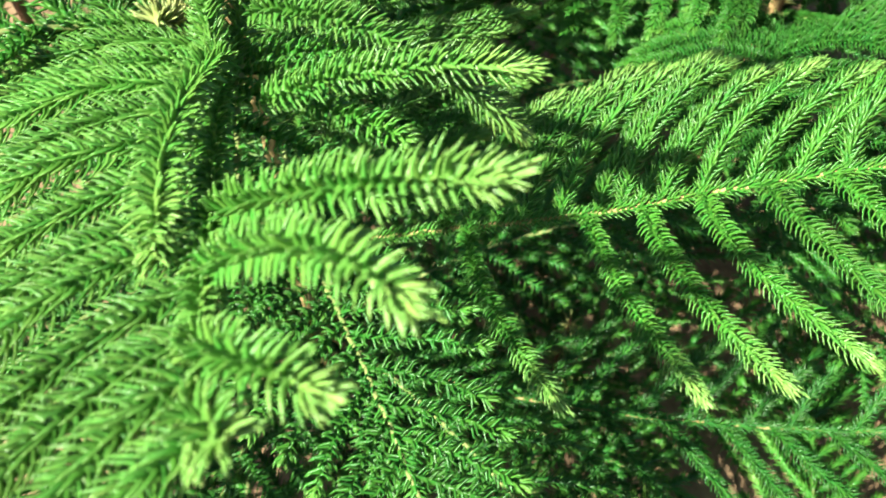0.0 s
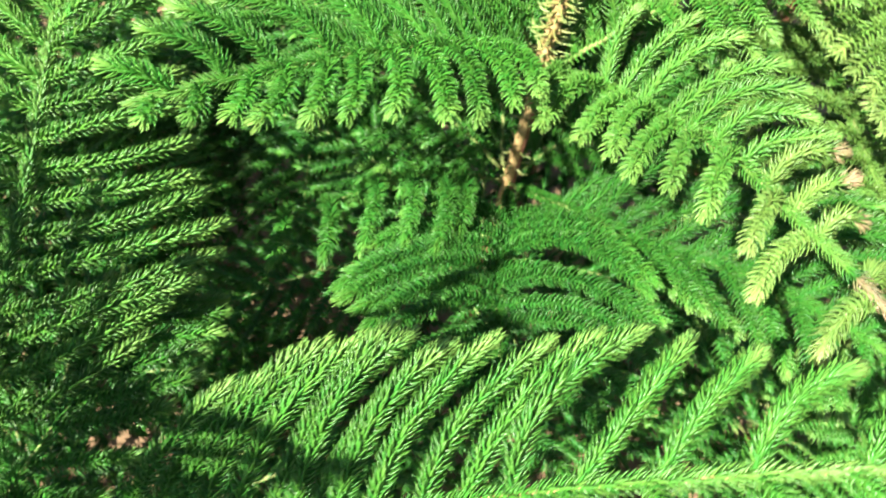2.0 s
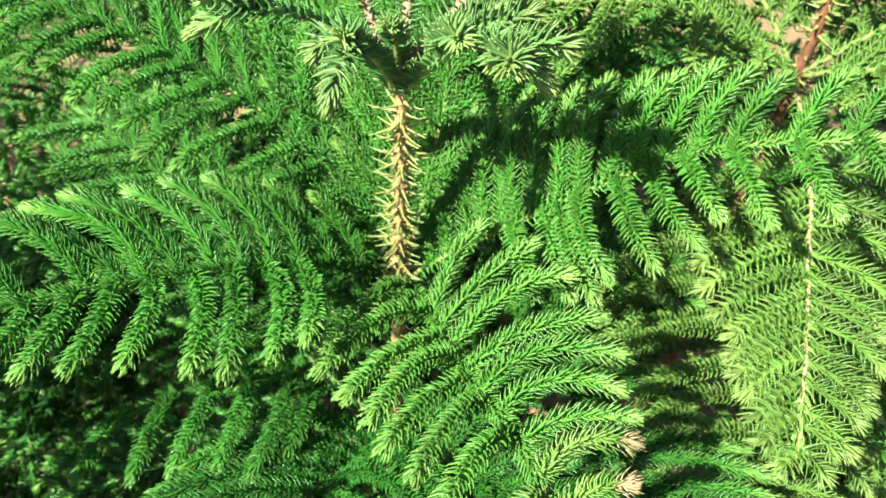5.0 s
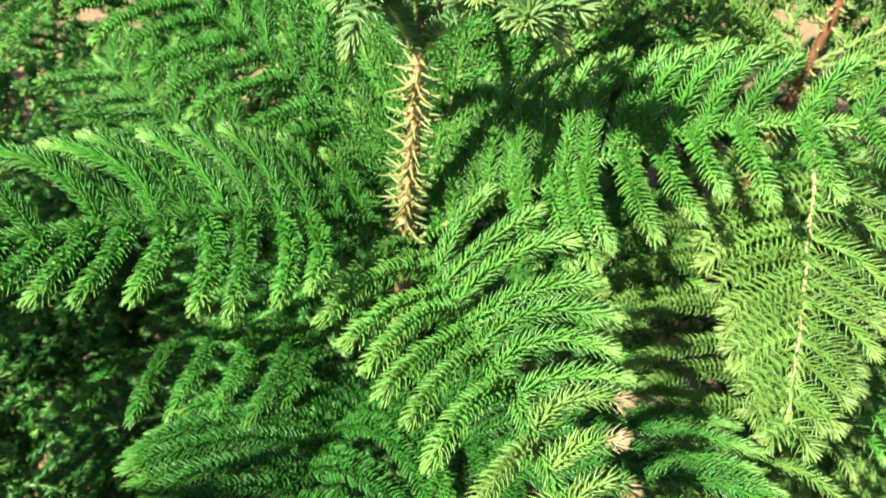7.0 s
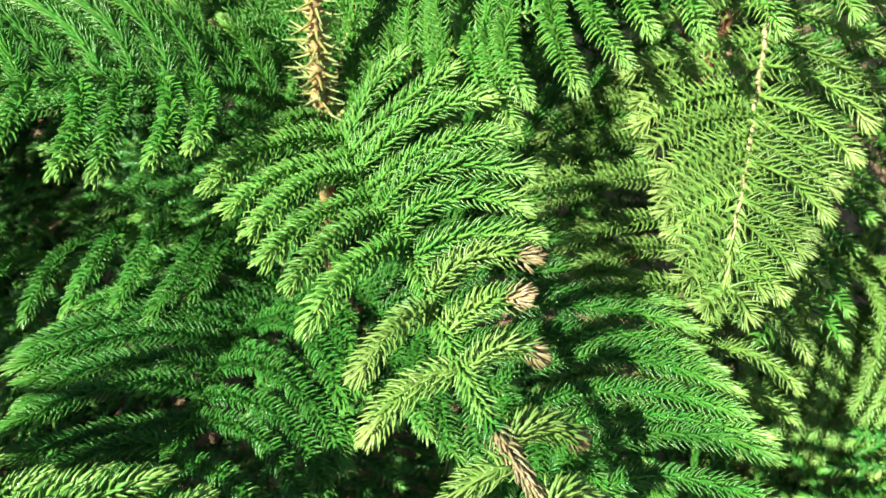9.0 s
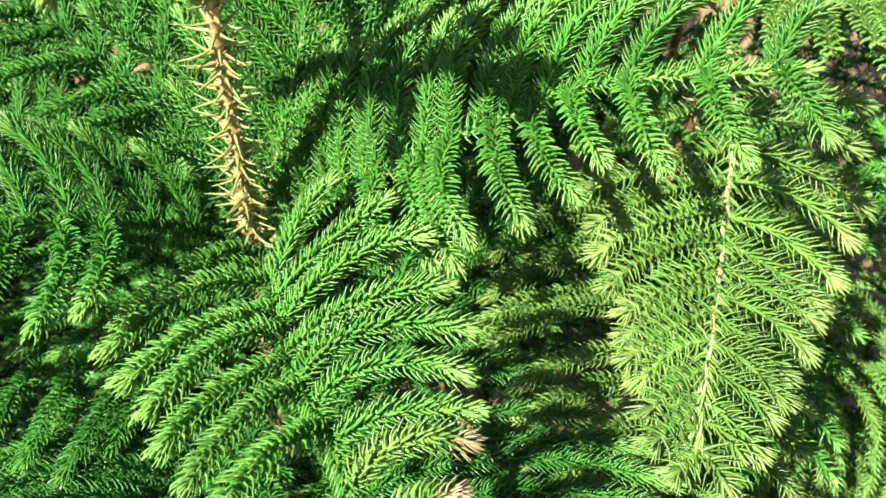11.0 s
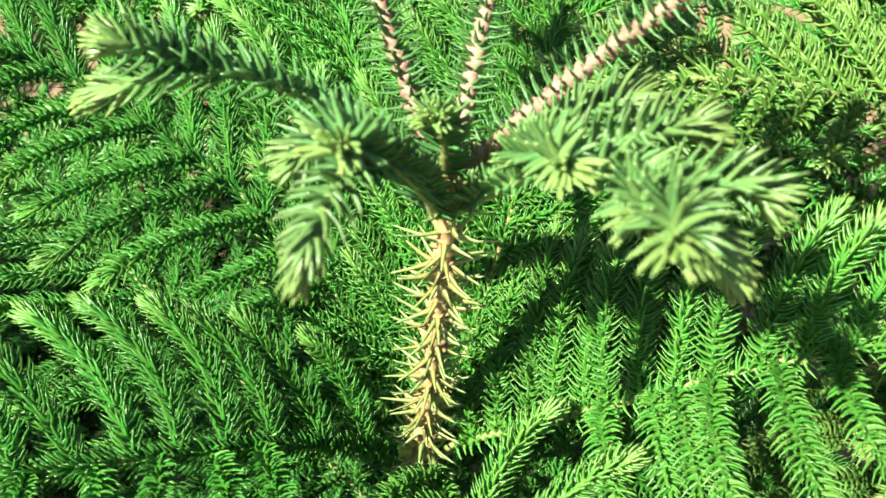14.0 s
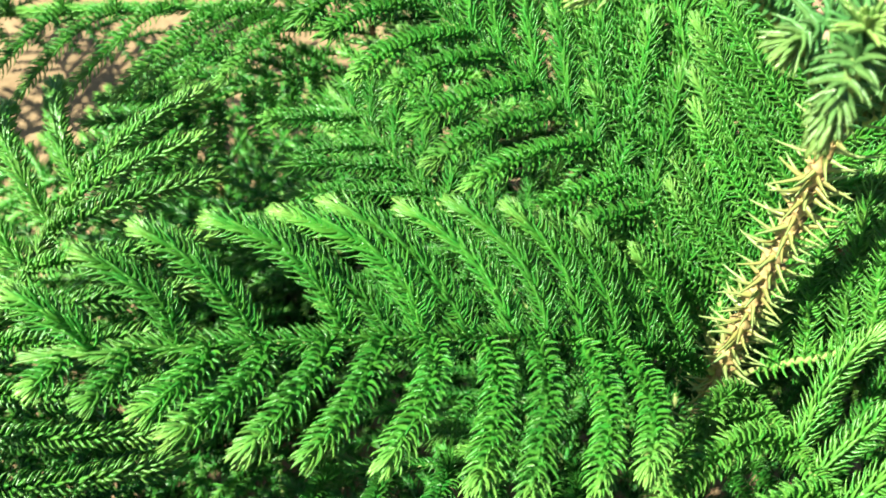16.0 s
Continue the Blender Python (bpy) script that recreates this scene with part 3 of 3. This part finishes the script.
branch(main, 36, (0.322, 0.642, 0.698), (0.298, 0.683, 0.741), (0.272, 0.732, 0.785), pairs=3, reach=(0.03, 0.03), density=1800, spines=1500, spread=(88, 60), bare=0.6, thick=0.0027, leaf=0.0115, wide=0.0014, mat=PALE, rind=PINK_BARK, scaly=True)

# ---- the conifer at the start ----
second = tree_at("norfolk_pine", "young bright green conifer with thick finger-like side shoots")
trunk(second, 2, (-0.085, 0.360, -0.02), (-0.095, 0.342, 0.700), 0.0085, 0.0030, 0.60, leaves=200, mat=PALE)
FINGER = dict(leaf=0.0104, wide=0.0015, fresh_and_lit=(0.60, 1.0))
near = frond(second, 41, [(-0.090, 0.330, 0.665), (-0.081, 0.260, 0.712), (-0.067, 0.185, 0.754), (-0.058, 0.135, 0.784), (-0.048, 0.088, 0.812)], [
    (13, [(0.06, -0.185, 0.300, 0.682), (0.25, -0.180, 0.245, 0.700), (0.45, -0.160, 0.185, 0.725), (0.65, -0.132, 0.130, 0.760), (0.82, -0.105, 0.085, 0.785), (0.97, -0.072, 0.064, 0.800)])],
    rind=TAN_BARK, bow=0.10, wide_start=0.12, **FINGER)
NEAR_SIDE = [
        ((-0.064, 0.254, 0.713), (-0.015, 0.250, 0.738), (0.034, 0.247, 0.741)), ((-0.072, 0.300, 0.712), (-0.020, 0.268, 0.735), (0.036, 0.253, 0.694)),
        ((-0.066, 0.178, 0.757), (-0.025, 0.160, 0.800), (0.016, 0.149, 0.822)), ((-0.060, 0.150, 0.775), (-0.030, 0.135, 0.815), (-0.006, 0.115, 0.827)),
        ((-0.058, 0.125, 0.785), (-0.042, 0.112, 0.808), (-0.024, 0.102, 0.815)), ((-0.054, 0.104, 0.798), (-0.048, 0.098, 0.808), (-0.042, 0.093, 0.814))]
FAR_SIDE = [
        ((-0.085, 0.285, 0.690), (-0.092, 0.310, 0.715), (-0.087, 0.340, 0.725)), ((-0.083, 0.285, 0.704), (-0.084, 0.220, 0.748), (-0.073, 0.153, 0.778)),
        ((-0.084, 0.300, 0.685), (-0.073, 0.355, 0.715), (-0.075, 0.410, 0.700)), ((-0.082, 0.275, 0.698), (-0.092, 0.310, 0.705), (-0.083, 0.343, 0.710))]
for k, (a, b, c) in enumerate(NEAR_SIDE + FAR_SIDE):
    finger(near, 410 + k, a, b, c, **FINGER)
frond(second, 42, [(-0.078, 0.345, 0.440), (0.005, 0.327, 0.492), (0.085, 0.306, 0.546), (0.165, 0.289, 0.604), (0.240, 0.273, 0.650), (0.360, 0.250, 0.688)], [
    (17, [(0.20, 0.080, 0.378, 0.560), (0.30, 0.130, 0.395, 0.562), (0.42, 0.172, 0.390, 0.582), (0.48, 0.196, 0.372, 0.597), (0.60, 0.250, 0.357, 0.617), (0.73, 0.312, 0.343, 0.628), (0.94, 0.405, 0.292, 0.672)]),
    (11, [(0.24, 0.070, 0.187, 0.550), (0.385, 0.127, 0.180, 0.575), (0.46, 0.168, 0.174, 0.603), (0.53, 0.206, 0.190, 0.603), (0.58, 0.222, 0.191, 0.620), (0.64, 0.245, 0.196, 0.635), (0.70, 0.262, 0.198, 0.645), (0.77, 0.287, 0.200, 0.655), (0.85, 0.322, 0.206, 0.666), (0.93, 0.360, 0.212, 0.675), (0.98, 0.388, 0.225, 0.682)])],
    fresh_and_lit=(0.50, 0.98), rind=TAN_BARK, spines=1900, bow=0.10, wide=0.0015, leaf=0.0100)
frond(second, 46, [(-0.080, 0.358, 0.440), (-0.050, 0.470, 0.520), (-0.030, 0.560, 0.550), (-0.012, 0.670, 0.575)], [
    (14, [(0.15, -0.150, 0.430, 0.540), (0.50, -0.150, 0.570, 0.560), (0.95, -0.070, 0.740, 0.560)]),
    (14, [(0.20, 0.025, 0.450, 0.500), (0.40, 0.080, 0.505, 0.510), (0.60, 0.066, 0.560, 0.524), (0.80, 0.060, 0.640, 0.555), (0.95, 0.030, 0.730, 0.580)])], fresh_and_lit=(0.6, 1.0), bow=0.14, density=1900, wide=0.0017, rings=2)
branch(second, 47, (-0.078, 0.352, 0.440), (-0.010, 0.430, 0.480), (0.050, 0.500, 0.460), pairs=8, reach=(0.07, 0.075), fresh_and_lit=(0.4, 0.8))
above = branch(second, 49, (-0.080, 0.348, 0.680), (-0.050, 0.334, 0.750), (-0.010, 0.305, 0.806), pairs=0, spines=700, rind=TAN_BARK, thick=0.0026, **FINGER)
finger(above, 491, (-0.030, 0.322, 0.785), (0.000, 0.300, 0.808), (0.030, 0.272, 0.823), **FINGER)
finger(above, 492, (-0.022, 0.315, 0.793), (-0.010, 0.330, 0.815), (0.010, 0.340, 0.825), **FINGER)
branch(second, 50, (-0.096, 0.344, 0.640), (-0.110, 0.326, 0.672), (-0.117, 0.314, 0.692), pairs=1, reach=(0.012, 0.012), density=2600, spines=2600, mat=STRAW, leaf=0.016, wide=0.0019, rind=TAN_BARK, spread=(88, 55))
# needle colour darkened to paint the shade below the upper branches
branch(second, 40, (-0.078, 0.350, 0.270), (0.130, 0.272, 0.310), (0.420, 0.250, 0.325), pairs=11, reach=(0.105, 0.11), droop=(0.2, 0.3), fresh_and_lit=(0.19, 0.36), rind=TAN_BARK, rings=2)
whorl(second, 43, (-0.090, 0.350, 0.640), 5, 130, 0.20, 28, skip=(4, 3), pairs=7, rings=2, density=1200, wide=0.0018)
# 44, 45 and 48 darken downwards, shade painted as older green
whorl(second, 44, (-0.086, 0.352, 0.440), 6, 110, 0.28, 24, skip=(5, 4), fresh_and_lit=(0.28, 0.6))
whorl(second, 45, (-0.085, 0.356, 0.290), 6, 10, 0.36, 18, pairs=12, rings=1, density=1100, wide=0.0022, fresh_and_lit=(0.22, 0.5))
whorl(second, 48, (-0.085, 0.356, 0.150), 6, 40, 0.36, 14, pairs=10, rings=1, density=800, wide=0.0026, fresh_and_lit=(0.2, 0.42))

# ---- the conifer to the side ----
third = tree_at("norfolk_pine", "young yellow-green conifer with red-brown stem behind its neighbour")
trunk(third, 3, (0.632, 0.775, -0.02), (0.640, 0.785, 0.800), 0.0075, 0.0024, 0.5, rind=RED_BARK, leaves=150)
frond(third, 51, [(0.630, 0.765, 0.560), (0.600, 0.660, 0.585), (0.574, 0.577, 0.582), (0.549, 0.510, 0.589), (0.533, 0.460, 0.580)], [
    (14, [(0.25, 0.530, 0.690, 0.575), (0.45, 0.507, 0.612, 0.568), (0.60, 0.510, 0.556, 0.585), (0.70, 0.511, 0.526, 0.582), (0.82, 0.514, 0.498, 0.580), (0.92, 0.519, 0.472, 0.578), (0.99, 0.526, 0.452, 0.576)]),
    (14, [(0.25, 0.690, 0.680, 0.570), (0.45, 0.660, 0.600, 0.562), (0.60, 0.630, 0.552, 0.564), (0.72, 0.606, 0.518, 0.568), (0.82, 0.584, 0.490, 0.580), (0.92, 0.562, 0.466, 0.580), (0.99, 0.540, 0.448, 0.578)])],
    mat=YELLOW, leaf=0.0132, wide=0.0013, density=1300, fresh_and_lit=(0.5, 0.92), rind=CREAM_RIND, thick=0.0021, spines=700, leafy=(72, 38), bow=0.04, wide_start=0.05)
frond(third, 55, [(0.628, 0.765, 0.400), (0.600, 0.680, 0.462), (0.572, 0.590, 0.492), (0.560, 0.500, 0.492), (0.556, 0.440, 0.480)], [
    (13, [(0.15, 0.520, 0.700, 0.480), (0.35, 0.462, 0.620, 0.505), (0.55, 0.455, 0.572, 0.512), (0.75, 0.470, 0.515, 0.508), (0.97, 0.510, 0.440, 0.490)]),
    (12, [(0.20, 0.700, 0.680, 0.480), (0.60, 0.650, 0.560, 0.490), (0.97, 0.600, 0.430, 0.475)])], mat=YELLOW, fresh_and_lit=(0.40, 0.80), density=1700, wide=0.0014, bow=0.12, rings=2)
whorl(third, 52, (0.634, 0.778, 0.560), 6, 0, 0.26, 26, skip=(4,), mat=YELLOW)
whorl(third, 53, (0.632, 0.775, 0.400), 6, 30, 0.30, 20, skip=(3,))
whorl(third, 56, (0.632, 0.775, 0.260), 6, 0, 0.36, 12, sag=0.5, pairs=12, mat=YELLOW, droop=(0.6, 0.6))
whorl(third, 54, (0.636, 0.780, 0.720), 5, 60, 0.17, 32, pairs=7, mat=YELLOW)

# ---- conifers behind and below, and unseen ones added for shade ----
# 64, 68 and 70 stand out of view, added to block sun from the gaps
AROUND = [(0.06, 0.98, 0.52, 61, 2), (0.33, 1.06, 0.64, 62, 2), (0.70, 1.00, 0.62, 63, 1), (-0.33, 0.58, 0.76, 64, 0), (0.92, 0.56, 0.56, 65, 0), (0.30, 0.08, 0.28, 66, 1), (0.68, 0.36, 0.32, 67, 1),
          (-0.40, 0.12, 0.58, 68, 0), (-0.02, -0.12, 0.52, 70, 0), (0.45, 0.86, 0.50, 71, 2), (0.22, 1.00, 0.50, 80, 1), (0.14, 0.40, 0.20, 72, 0), (-0.62, 1.15, 0.44, 74, 1), (-0.18, 0.82, 0.30, 73, 1), (-0.10, 0.94, 0.30, 76, 0), (-0.02, 0.80, 0.26, 69, 0), (0.18, 0.88, 0.36, 75, 1), (-0.14, 0.13, 0.40, 83, 1), (0.60, 0.46, 0.22, 77, 0), (0.72, 0.20, 0.26, 78, 0), (-0.16, 0.62, 0.24, 79, 0)]
FINENESS = [dict(rings=1, density=750, wide=0.0028, leaf=0.0122, spines=600), dict(rings=1, density=1050, wide=0.0023, leaf=0.0112, spines=700), dict(rings=2, density=1100, wide=0.0020, leaf=0.0105, spines=700)]
for x, y, high, seed, fine in AROUND:
    t = tree_at("norfolk_pine", "young green conifer in a close stand filled out with unseen shade trees")
    trunk(t, seed, (x, y, -0.02), (x, y, high), 0.008, 0.0012, 0.55, leaves=60, rind=RED_BARK)
    if high > 0.45:
        whorl(t, seed + 100, (x, y, high - 0.02), 5, seed * 37, 0.15, 30, pairs=6, **FINENESS[fine])
    whorl(t, seed + 200, (x, y, high - 0.14), 6, seed * 53, 0.27, 24, pairs=10, mat=YELLOW if seed == 62 else GREEN, **FINENESS[fine])
    # bottom ring gets a darker green that paints in the shade low down
    whorl(t, seed + 300, (x, y, high * 0.45), 5, seed * 71, 0.33, 14, pairs=9, fresh_and_lit=(0.2, 0.45), **FINENESS[0])
    if seed == 65:
        for z, low, n in ((0.375, 0.17, 10), (0.300, 0.10, 9)):
            frond(t, 81 + n, [(0.905, 0.558, z - 0.03), (0.800, 0.590, z + 0.015), (0.700, 0.605, z + 0.005), (0.610, 0.610, z - 0.02)], [
                (n + 4, [(0.10, 0.860, 0.470, low + 0.01), (0.40, 0.790, 0.480, low + 0.02), (0.70, 0.710, 0.490, low + 0.03), (0.95, 0.640, 0.500, low + 0.04)]),
                (n, [(0.20, 0.830, 0.690, z), (0.95, 0.640, 0.690, z - 0.02)])], mat=YELLOW, fresh_and_lit=(0.4, 0.8), bow=0.22, density=1300, wide=0.0018, rings=2)
    if seed == 61:
        frond(t, 91, [(0.055, 0.972, 0.430), (0.000, 0.905, 0.495), (-0.080, 0.868, 0.515), (-0.190, 0.850, 0.512)], [
            (8, [(0.20, 0.000, 0.800, 0.515), (0.50, -0.090, 0.780, 0.500), (0.95, -0.215, 0.800, 0.490)]),
            (8, [(0.20, -0.030, 1.000, 0.520), (0.50, -0.120, 0.970, 0.535), (0.95, -0.230, 0.890, 0.520)])], fresh_and_lit=(0.45, 0.88), density=1500, rings=2, wide=0.0016, bow=0.16)
